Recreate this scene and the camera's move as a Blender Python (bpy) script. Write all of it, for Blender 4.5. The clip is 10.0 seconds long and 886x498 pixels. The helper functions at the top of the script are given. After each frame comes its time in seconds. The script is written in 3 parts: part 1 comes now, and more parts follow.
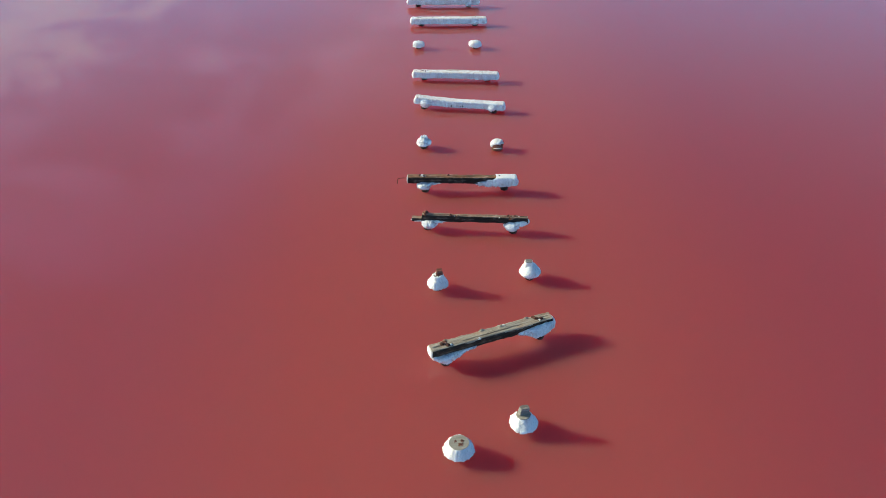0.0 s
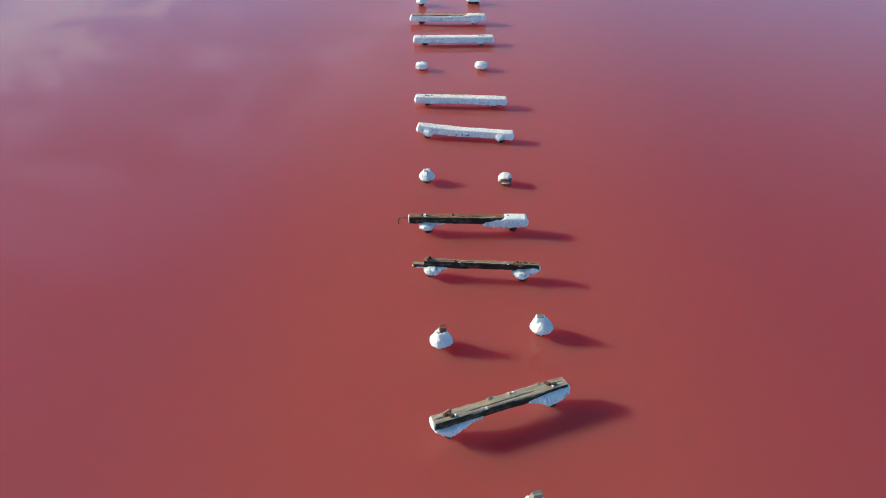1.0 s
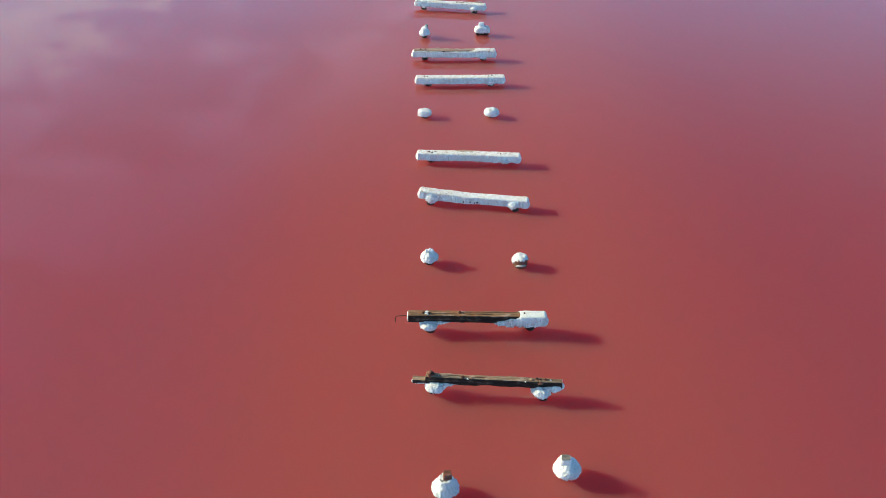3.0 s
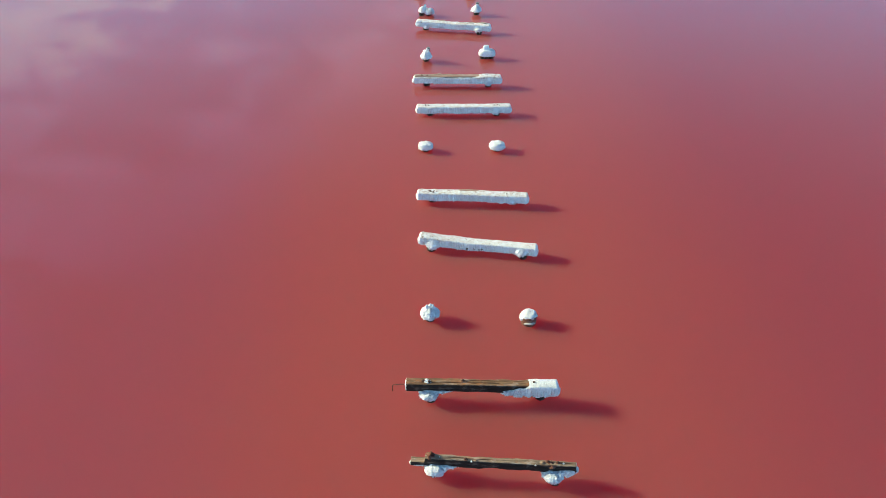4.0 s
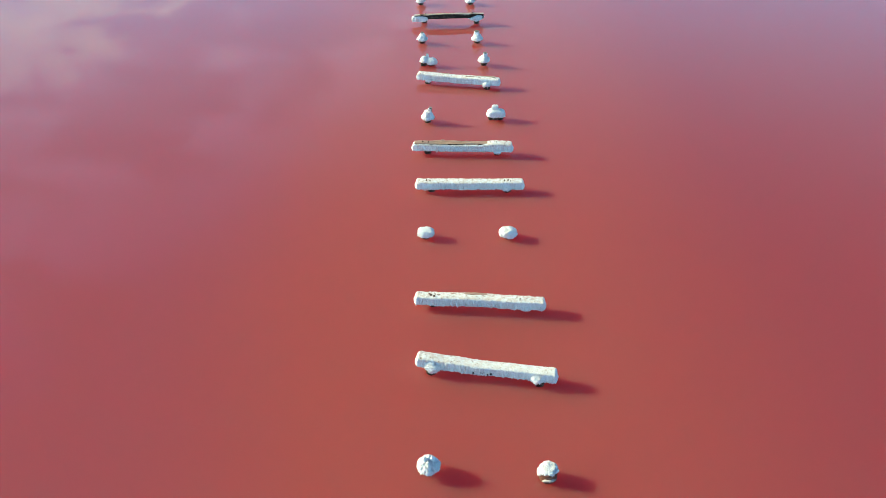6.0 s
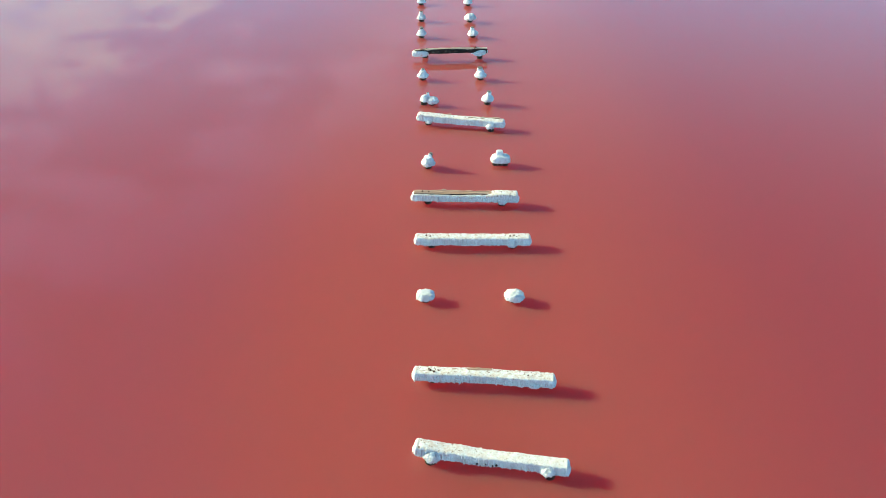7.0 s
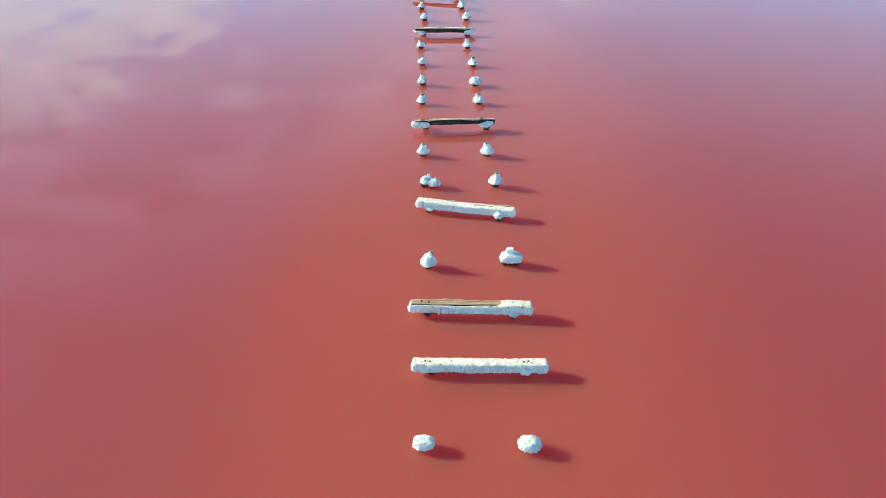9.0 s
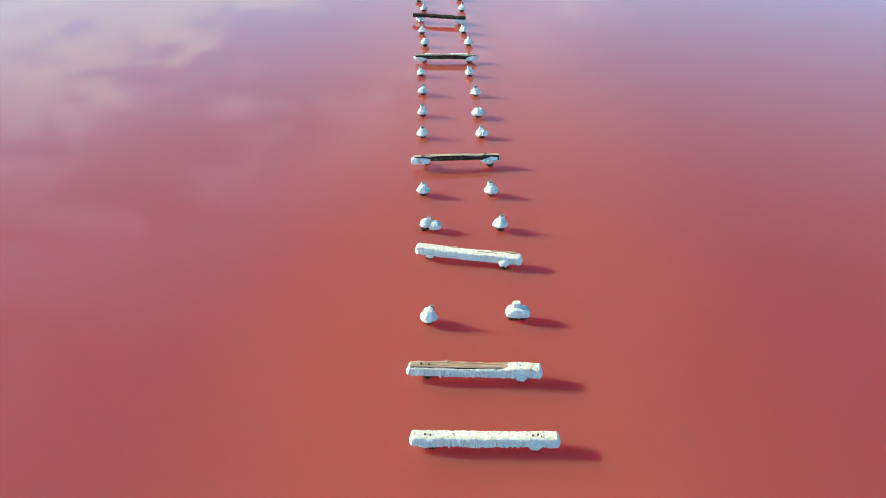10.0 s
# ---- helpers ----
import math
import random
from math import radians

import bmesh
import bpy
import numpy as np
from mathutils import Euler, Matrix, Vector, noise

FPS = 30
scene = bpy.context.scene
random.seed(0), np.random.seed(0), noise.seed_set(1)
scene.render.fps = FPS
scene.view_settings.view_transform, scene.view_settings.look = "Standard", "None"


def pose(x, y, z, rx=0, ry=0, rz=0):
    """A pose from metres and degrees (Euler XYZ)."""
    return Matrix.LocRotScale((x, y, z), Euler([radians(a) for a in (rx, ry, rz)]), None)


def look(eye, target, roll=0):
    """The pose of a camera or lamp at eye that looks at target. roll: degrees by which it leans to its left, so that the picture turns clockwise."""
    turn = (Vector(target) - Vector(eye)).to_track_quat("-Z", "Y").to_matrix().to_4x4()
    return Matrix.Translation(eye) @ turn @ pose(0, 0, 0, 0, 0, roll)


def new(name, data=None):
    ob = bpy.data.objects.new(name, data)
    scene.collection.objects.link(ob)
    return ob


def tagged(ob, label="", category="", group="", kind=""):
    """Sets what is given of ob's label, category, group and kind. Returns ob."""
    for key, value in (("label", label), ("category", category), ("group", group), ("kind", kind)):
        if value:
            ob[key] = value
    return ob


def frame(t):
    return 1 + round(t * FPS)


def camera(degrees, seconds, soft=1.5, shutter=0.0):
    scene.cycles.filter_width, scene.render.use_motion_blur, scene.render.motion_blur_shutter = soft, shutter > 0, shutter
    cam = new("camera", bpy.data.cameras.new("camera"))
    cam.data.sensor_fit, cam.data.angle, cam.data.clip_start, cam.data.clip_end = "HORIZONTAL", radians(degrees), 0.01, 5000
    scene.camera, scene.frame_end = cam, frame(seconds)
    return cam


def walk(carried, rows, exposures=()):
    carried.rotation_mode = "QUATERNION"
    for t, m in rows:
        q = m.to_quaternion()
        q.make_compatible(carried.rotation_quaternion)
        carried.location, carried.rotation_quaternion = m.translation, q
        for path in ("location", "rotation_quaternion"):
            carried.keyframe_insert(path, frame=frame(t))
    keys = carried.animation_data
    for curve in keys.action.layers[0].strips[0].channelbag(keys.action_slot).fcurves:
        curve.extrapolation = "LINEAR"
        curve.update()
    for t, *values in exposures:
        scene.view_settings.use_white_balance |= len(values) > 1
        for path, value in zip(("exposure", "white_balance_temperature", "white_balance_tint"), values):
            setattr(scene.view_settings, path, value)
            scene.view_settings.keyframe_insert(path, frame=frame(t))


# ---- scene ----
cam = camera(55.0, 10.0, soft=0.55)
PATH = [
    (0, (0.478, -2.399, 10.086), (0.473, -0.783, 8.908), 0.0),
    (0.5, (0.473, -1.588, 10.086), (0.463, 0.026, 8.905), -0.0),
    (1, (0.467, -0.774, 10.086), (0.453, 0.84, 8.905), 0.0),
    (1.5, (0.462, 0.039, 10.085), (0.445, 1.65, 8.9), -0.0),
    (2, (0.457, 0.852, 10.084), (0.436, 2.46, 8.896), -0.1),
    (2.5, (0.452, 1.663, 10.083), (0.428, 3.267, 8.889), -0.2),
    (4, (0.437, 4.111, 10.082), (0.404, 5.716, 8.89), -0.2),
    (4.5, (0.429, 4.926, 10.082), (0.393, 6.531, 8.89), -0.3),
    (5, (0.417, 5.74, 10.083), (0.379, 7.348, 8.895), -0.3),
    (5.5, (0.402, 6.548, 10.084), (0.364, 8.158, 8.897), -0.1),
    (7, (0.349, 8.968, 10.093), (0.305, 10.602, 8.94), 0.1),
    (7.5, (0.33, 9.759, 10.094), (0.284, 11.401, 8.953), 0.1),
    (8, (0.306, 10.535, 10.095), (0.259, 12.187, 8.969), 0.2),
    (8.5, (0.279, 11.298, 10.096), (0.23, 12.957, 8.98), 0.2),
    (9, (0.248, 12.054, 10.097), (0.199, 13.722, 8.994), 0.3),
    (9.5, (0.216, 12.807, 10.098), (0.166, 14.48, 9.004), 0.3),
    (10, (0.183, 13.561, 10.098), (0.132, 15.242, 9.016), 0.3),
]
EXPOSURES = [(0.0, 0.51, 5800, 8), (5.0, 0.80, 5960, -1), (10.0, 1.03, 6040, -10)]
walk(cam, [(t, look(eye, target, roll)) for t, eye, target, roll in PATH], EXPOSURES)

# ---- world and sun ----
SUN_ELEV, SUN_AZ = radians(19.3), radians(165.7)  # azimuth counted from +x towards +y
SUN_DIR = Vector((math.cos(SUN_AZ) * math.cos(SUN_ELEV), math.sin(SUN_AZ) * math.cos(SUN_ELEV), math.sin(SUN_ELEV)))
SKY_STRENGTH, SUN_STRENGTH = 0.0275, 5.6


class Nodes:
    """A short way to write node trees."""

    def __init__(self, tree):
        self.tree = tree
        tree.nodes.clear()

    def add(self, kind, **settings):
        node = self.tree.nodes.new(kind)
        for key, value in settings.items():
            if key in node.inputs:
                self.plug(node, key, value)
            elif key == "operation":
                node.operation = value
            elif key == "blend_type":
                node.blend_type = value
            elif key == "data_type":
                node.data_type = value
        return node

    def plug(self, node, key, value):
        if isinstance(value, bpy.types.NodeSocket):
            self.tree.links.new(value, node.inputs[key])
        else:
            node.inputs[key].default_value = value

    def math(self, operation, a, b=0.0, c=0.0):
        node = self.tree.nodes.new("ShaderNodeMath")
        node.operation = operation
        for slot, value in enumerate((a, b, c)):
            self.plug(node, slot, value)
        return node.outputs[0]

    def vmath(self, operation, a, b=(0, 0, 0)):
        node = self.tree.nodes.new("ShaderNodeVectorMath")
        node.operation = operation
        self.plug(node, 0, a)
        self.plug(node, 1, b)
        return node

    def noise(self, vector, scale, detail=4.0, rough=0.55):
        node = self.tree.nodes.new("ShaderNodeTexNoise")
        self.plug(node, "Vector", vector)
        self.plug(node, "Scale", scale)
        self.plug(node, "Detail", detail)
        self.plug(node, "Roughness", rough)
        return node.outputs["Fac"]

    def stretch(self, vector, scale):
        node = self.tree.nodes.new("ShaderNodeMapping")
        self.plug(node, "Vector", vector)
        self.plug(node, "Scale", scale)
        return node.outputs["Vector"]

    def ramp(self, value, low, high):
        node = self.tree.nodes.new("ShaderNodeMapRange")
        node.interpolation_type = "SMOOTHSTEP"
        self.plug(node, "Value", value)
        self.plug(node, "From Min", low)
        self.plug(node, "From Max", high)
        return node.outputs["Result"]

    def mix(self, fac, a, b):
        node = self.tree.nodes.new("ShaderNodeMix")
        node.data_type = "RGBA"
        self.plug(node, 0, fac)
        self.plug(node, 6, a if isinstance(a, bpy.types.NodeSocket) else (*a, 1))
        self.plug(node, 7, b if isinstance(b, bpy.types.NodeSocket) else (*b, 1))
        return node.outputs[2]

    def bump(self, height, strength, distance, normal=None):
        node = self.tree.nodes.new("ShaderNodeBump")
        self.plug(node, "Height", height)
        self.plug(node, "Strength", strength)
        self.plug(node, "Distance", distance)
        if normal is not None:
            self.plug(node, "Normal", normal)
        return node.outputs["Normal"]


world = bpy.data.worlds.new("sky")
scene.world = world
world.use_nodes = True
n = Nodes(world.node_tree)
sky = n.tree.nodes.new("ShaderNodeTexSky")
sky.sky_type = "NISHITA"
sky.sun_disc = False
sky.sun_elevation = SUN_ELEV
sky.sun_rotation = math.atan2(SUN_DIR.x, SUN_DIR.y)
sky.air_density = 0.6
sky.dust_density = 0.2
sky.ozone_density = 3.0
way = n.tree.nodes.new("ShaderNodeTexCoord").outputs["Generated"]
split = n.tree.nodes.new("ShaderNodeSeparateXYZ")
n.plug(split, 0, way)
# cumulus: noise on a flat layer high above, thick towards the west, thin elsewhere
height = n.math("MAXIMUM", split.outputs[2], 0.0)
spread = n.math("ADD", height, 0.12)
layer = n.tree.nodes.new("ShaderNodeCombineXYZ")
n.plug(layer, 0, n.math("DIVIDE", split.outputs[0], spread))
n.plug(layer, 1, n.math("DIVIDE", split.outputs[1], spread))
n.plug(layer, 2, 3.7)
wisps = n.noise(layer.outputs[0], 1.3, 5.0, 0.55)
# the cloud bank's upper edge climbs towards the west
edge = n.math("ADD", n.math("MULTIPLY", split.outputs[0], -0.27), 0.264)
wool = n.noise(layer.outputs[0], 5.5, 11.0, 0.64)
body = n.math("ADD", n.math("MULTIPLY", wool, 0.75), n.math("MULTIPLY", wisps, 0.35))
bank = n.ramp(n.math("ADD", body, n.math("MULTIPLY", n.math("SUBTRACT", edge, split.outputs[2]), 1.5)), 0.535, 0.635)
west = n.math("MULTIPLY", split.outputs[0], -0.38)
veil_edge = n.ramp(n.math("ADD", n.math("ADD", n.math("SUBTRACT", edge, split.outputs[2]), 0.22), west), 0.0, 0.24)
veil = n.math("MULTIPLY", n.math("MULTIPLY", n.ramp(body, 0.50, 0.61), veil_edge), 0.42)
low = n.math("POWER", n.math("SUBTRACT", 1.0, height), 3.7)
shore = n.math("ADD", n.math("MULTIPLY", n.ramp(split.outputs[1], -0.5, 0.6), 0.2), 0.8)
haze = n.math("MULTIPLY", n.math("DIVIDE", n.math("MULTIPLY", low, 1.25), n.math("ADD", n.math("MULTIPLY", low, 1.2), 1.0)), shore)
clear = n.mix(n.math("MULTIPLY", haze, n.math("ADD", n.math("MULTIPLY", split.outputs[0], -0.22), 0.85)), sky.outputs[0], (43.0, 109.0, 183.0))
thin = n.mix(veil, clear, (27.0, 34.0, 52.0))
cloud = n.mix(n.ramp(n.noise(layer.outputs[0], 9.0, 6.0, 0.6), 0.35, 0.65), (22.0, 36.0, 45.0), (30.5, 43.0, 47.0))
colour = n.mix(n.math("MULTIPLY", bank, 0.74), thin, cloud)
# the clear zenith is far deeper and bluer than the hazy rim
deep = n.mix(n.ramp(split.outputs[2], 0.36, 0.70), (1.0, 1.0, 1.0), (0.10, 0.10, 0.52))
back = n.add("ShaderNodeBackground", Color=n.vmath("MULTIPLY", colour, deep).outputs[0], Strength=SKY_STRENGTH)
out = n.add("ShaderNodeOutputWorld", Surface=back.outputs[0])

sun_data = bpy.data.lights.new("sun", "SUN")
sun_data.energy, sun_data.angle, sun_data.color = SUN_STRENGTH, radians(5.5), (1.0, 0.84, 0.52)
sun = new("sun", sun_data)
sun.matrix_world = look(SUN_DIR * 60, (0, 0, 0))


# ---- materials ----
def material(name):
    mat = bpy.data.materials.new(name)
    mat.use_nodes = True
    nodes = Nodes(mat.node_tree)
    surface = nodes.tree.nodes.new("ShaderNodeBsdfPrincipled")
    nodes.add("ShaderNodeOutputMaterial", Surface=surface.outputs[0])
    where = nodes.tree.nodes.new("ShaderNodeTexCoord").outputs["Object"]
    return mat, nodes, surface, where


def brine():
    """Opaque pink brine, still, with a soft glow of scattered light below a mirror-flat skin."""
    mat, n, s, where = material("pink_brine")
    broad = n.noise(where, 0.035, 3.0, 0.5)
    fine = n.noise(n.stretch(where, (1.0, 0.6, 1.0)), 0.35, 4.0, 0.6)
    split = n.tree.nodes.new("ShaderNodeSeparateXYZ")
    n.plug(split, 0, where)
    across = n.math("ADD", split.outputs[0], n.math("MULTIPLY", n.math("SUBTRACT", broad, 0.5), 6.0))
    mixed = n.mix(n.ramp(broad, 0.35, 0.65), (0.386, 0.087, 0.081), (0.404, 0.093, 0.084))
    mixed = n.mix(n.math("MULTIPLY", n.ramp(fine, 0.3, 0.75), 0.2), mixed, (0.352, 0.072, 0.077))
    # lens falloff painted into the colour: darker, more magenta away from the pier
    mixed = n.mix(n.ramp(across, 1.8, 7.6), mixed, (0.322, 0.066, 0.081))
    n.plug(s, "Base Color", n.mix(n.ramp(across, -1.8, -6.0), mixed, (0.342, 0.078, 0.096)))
    s.subsurface_method = "RANDOM_WALK"
    n.plug(s, "Subsurface Weight", 1.0)
    n.plug(s, "Subsurface Radius", (2.7, 0.7, 0.85))
    n.plug(s, "Subsurface Scale", 1.0)
    n.plug(s, "Roughness", 0.022)
    n.plug(s, "IOR", 1.33)
    swell = n.noise(where, 0.5, 2.0, 0.5)
    ripple = n.noise(n.stretch(where, (1.0, 2.2, 1.0)), 5.0, 3.0, 0.6)
    n.plug(s, "Normal", n.bump(ripple, 0.03, 0.003, n.bump(swell, 0.02, 0.02)))
    return mat


def salt(name, dusty):
    """Crusted white salt; on the beams with tan dust and a few dark pits over their tops."""
    mat, n, s, where = material(name)
    dust = n.noise(where, 13.0, 6.0, 0.7)
    pits = n.noise(where, 26.0, 3.0, 0.6)
    split = n.tree.nodes.new("ShaderNodeSeparateXYZ")
    n.plug(split, 0, where)
    top = n.math("MULTIPLY", n.ramp(split.outputs[2], 0.255, 0.295), dusty)
    base = n.mix(n.ramp(n.noise(where, 45.0, 3.0, 0.6), 0.3, 0.7), (0.93, 0.94, 0.93), (0.84, 0.85, 0.845))
    # shade between the ribs, painted as upright grey streaks of noise
    rib_shade = n.noise(n.stretch(where, (1.0, 1.0, 0.45)), 36.0, 4.0, 0.6)
    base = n.mix(n.math("MULTIPLY", n.ramp(rib_shade, 0.52, 0.68), 0.46), base, (0.47, 0.49, 0.50))
    base = n.mix(n.math("MULTIPLY", n.ramp(dust, 0.36, 0.62), n.math("MULTIPLY", top, 0.9)), base, (0.70, 0.60, 0.52))
    base = n.mix(n.math("MULTIPLY", n.ramp(pits, 0.59, 0.68), n.math("MULTIPLY", top, 0.85)), base, (0.22, 0.15, 0.11))
    n.plug(s, "Base Color", base)
    n.plug(s, "Roughness", 0.75)
    n.plug(s, "Specular IOR Level", 0.35)
    grains = n.noise(where, 62.0, 6.0, 0.8)
    lumps = n.noise(n.stretch(where, (1.0, 1.0, 0.32)), 38.0, 5.0, 0.65)
    n.plug(s, "Normal", n.bump(grains, 0.8, 0.014, n.bump(lumps, n.math("SUBTRACT", 1.0, n.math("MULTIPLY", top, 0.85)), 0.030)))
    return mat


def wood(name, light, dark, rust, rust_amount, salted, rough=0.85):
    """Old timber with the grain along local x."""
    mat, n, s, where = material(name)
    grain = n.noise(n.stretch(where, (2.4, 48.0, 44.0)), 1.0, 7.0, 0.72)
    streak = n.noise(n.stretch(where, (1.3, 70.0, 60.0)), 1.0, 4.0, 0.7)
    patch = n.noise(n.stretch(where, (4.0, 11.0, 11.0)), 1.0, 5.0, 0.65)
    base = n.mix(n.ramp(grain, 0.28, 0.72), dark, light)
    base = n.mix(n.math("MULTIPLY", n.ramp(patch, 0.48, 0.70), rust_amount), base, rust)
    base = n.mix(n.math("MULTIPLY", n.ramp(streak, 0.56, 0.70), 0.8), base, tuple(0.35 * c for c in dark))
    bleached = n.noise(n.stretch(where, (3.0, 9.0, 9.0)), 1.3, 6.0, 0.7)
    base = n.mix(n.math("MULTIPLY", n.ramp(bleached, 0.52, 0.66), 0.9 * salted), base, (0.62, 0.59, 0.52))
    crumbs = n.noise(where, 30.0, 4.0, 0.7)
    base = n.mix(n.math("MULTIPLY", n.ramp(crumbs, 0.62, 0.75), salted), base, (0.75, 0.74, 0.70))
    n.plug(s, "Base Color", base)
    n.plug(s, "Roughness", rough)
    n.plug(s, "Specular IOR Level", 0.15)
    n.plug(s, "Normal", n.bump(streak, 0.4, 0.004, n.bump(grain, 0.5, 0.005)))
    return mat


def iron():
    mat, n, s, where = material("rusted_iron")
    spots = n.noise(where, 60.0, 4.0, 0.6)
    n.plug(s, "Base Color", n.mix(n.ramp(spots, 0.35, 0.65), (0.03, 0.02, 0.018), (0.16, 0.055, 0.025)))
    n.plug(s, "Roughness", 0.8)
    n.plug(s, "Metallic", 0.2)
    n.plug(s, "Normal", n.bump(spots, 0.5, 0.002))
    return mat


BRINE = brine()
SALT = salt("salt_crust", 0.0)
DUSTY_SALT = salt("dusty_salt_crust", 1.0)
GREY_TOP = wood("weathered_timber", (0.47, 0.425, 0.34), (0.20, 0.165, 0.12), (0.36, 0.20, 0.09), 0.6, 0.3)
BROWN_TOP = wood("brown_timber", (0.33, 0.20, 0.11), (0.095, 0.052, 0.03), (0.44, 0.17, 0.055), 0.8, 0.4)
TARRED = wood("tarred_timber", (0.035, 0.028, 0.022), (0.009, 0.0075, 0.0065), (0.10, 0.052, 0.025), 0.55, 0.15, 0.75)
END_GRAIN = wood("salted_end_grain", (0.72, 0.70, 0.66), (0.50, 0.47, 0.42), (0.45, 0.30, 0.18), 0.2, 0.5)
PEG_WOOD = wood("grey_peg_timber", (0.27, 0.27, 0.24), (0.11, 0.11, 0.095), (0.22, 0.10, 0.05), 0.35, 0.4)
RUST_WOOD = wood("rust_stained_timber", (0.20, 0.085, 0.055), (0.05, 0.022, 0.016), (0.32, 0.09, 0.045), 0.6, 0.2)
TAN_TOP = wood("tan_stump_timber", (0.36, 0.35, 0.29), (0.27, 0.255, 0.21), (0.33, 0.25, 0.17), 0.3, 0.4)
PINK_TOP = wood("brown_weathered_timber", (0.58, 0.42, 0.32), (0.30, 0.19, 0.135), (0.52, 0.27, 0.12), 0.5, 0.3)
DARK_TOP = wood("dark_weathered_timber", (0.40, 0.30, 0.205), (0.115, 0.078, 0.05), (0.36, 0.15, 0.055), 0.75, 0.45)
LIGHT_TOP = wood("pale_weathered_timber", (0.66, 0.54, 0.43), (0.38, 0.28, 0.20), (0.50, 0.26, 0.12), 0.4, 0.4)
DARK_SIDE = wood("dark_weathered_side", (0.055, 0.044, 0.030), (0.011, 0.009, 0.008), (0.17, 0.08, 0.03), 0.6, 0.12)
IRON = iron()


# ---- building helpers ----
def part(name, mesh, mats, parent, label=""):
    """One mesh object under a thing or under a part."""
    ob = new(name, mesh)
    for mat in mats if isinstance(mats, (list, tuple)) else (mats,):
        mesh.materials.append(mat)
    ob.parent = parent
    return tagged(ob, label)


def mesh_of(name, verts, faces, smooth=True, slots=None):
    mesh = bpy.data.meshes.new(name)
    mesh.from_pydata([tuple(v) for v in verts], [], faces)
    mesh.polygons.foreach_set("use_smooth", [smooth] * len(mesh.polygons))
    if slots is not None:
        mesh.polygons.foreach_set("material_index", slots)
    mesh.update()
    return mesh


def loft(name, rings, smooth=True, slot=None, caps=True, cap_slot=0):
    """A skin over closed rings of equally many points, which turn the same way."""
    count = len(rings[0])
    verts = [p for ring in rings for p in ring]
    faces, slots = [], []
    for i in range(len(rings) - 1):
        for j in range(count):
            k = (j + 1) % count
            faces.append((i * count + j, i * count + k, (i + 1) * count + k, (i + 1) * count + j))
            slots.append(slot(i, j) if slot else 0)
    if caps:
        faces.append(tuple(range(count - 1, -1, -1)))
        faces.append(tuple((len(rings) - 1) * count + j for j in range(count)))
        slots += [cap_slot, cap_slot]
    mesh = mesh_of(name, verts, faces, smooth, slots)
    if caps:
        mesh.polygons[-1].use_smooth = mesh.polygons[-2].use_smooth = False
    return mesh


def fbm(x, y, z):
    return noise.noise((x, y, z)) + 0.5 * noise.noise((2.1 * x, 2.1 * y, 2.1 * z + 7.3))


def billow(x, y, z):
    """Rounded bumps with creases between them, about 0 on average."""
    return 2.6 * abs(noise.noise((x, y, z))) - 0.65


def rounded(power, around, cache={}):
    """Points of a rounded unit square, evenly spaced along its outline, with the outward way at each."""
    if (power, around) not in cache:
        a = np.linspace(0, 2 * np.pi, 4001)
        y = np.sign(np.cos(a)) * np.abs(np.cos(a)) ** (2 / power)
        z = np.sign(np.sin(a)) * np.abs(np.sin(a)) ** (2 / power)
        run = np.r_[0, np.cumsum(np.hypot(np.diff(y), np.diff(z)))]
        at = np.linspace(0, run[-1], around, endpoint=False)
        py, pz = np.interp(at, run, y), np.interp(at, run, z)
        ny, nz = np.abs(py) ** (power - 1) * np.sign(py), np.abs(pz) ** (power - 1) * np.sign(pz)
        size = np.hypot(ny, nz)
        cache[power, around] = list(zip(py.tolist(), pz.tolist(), (ny / size).tolist(), (nz / size).tolist()))
    return cache[power, around]


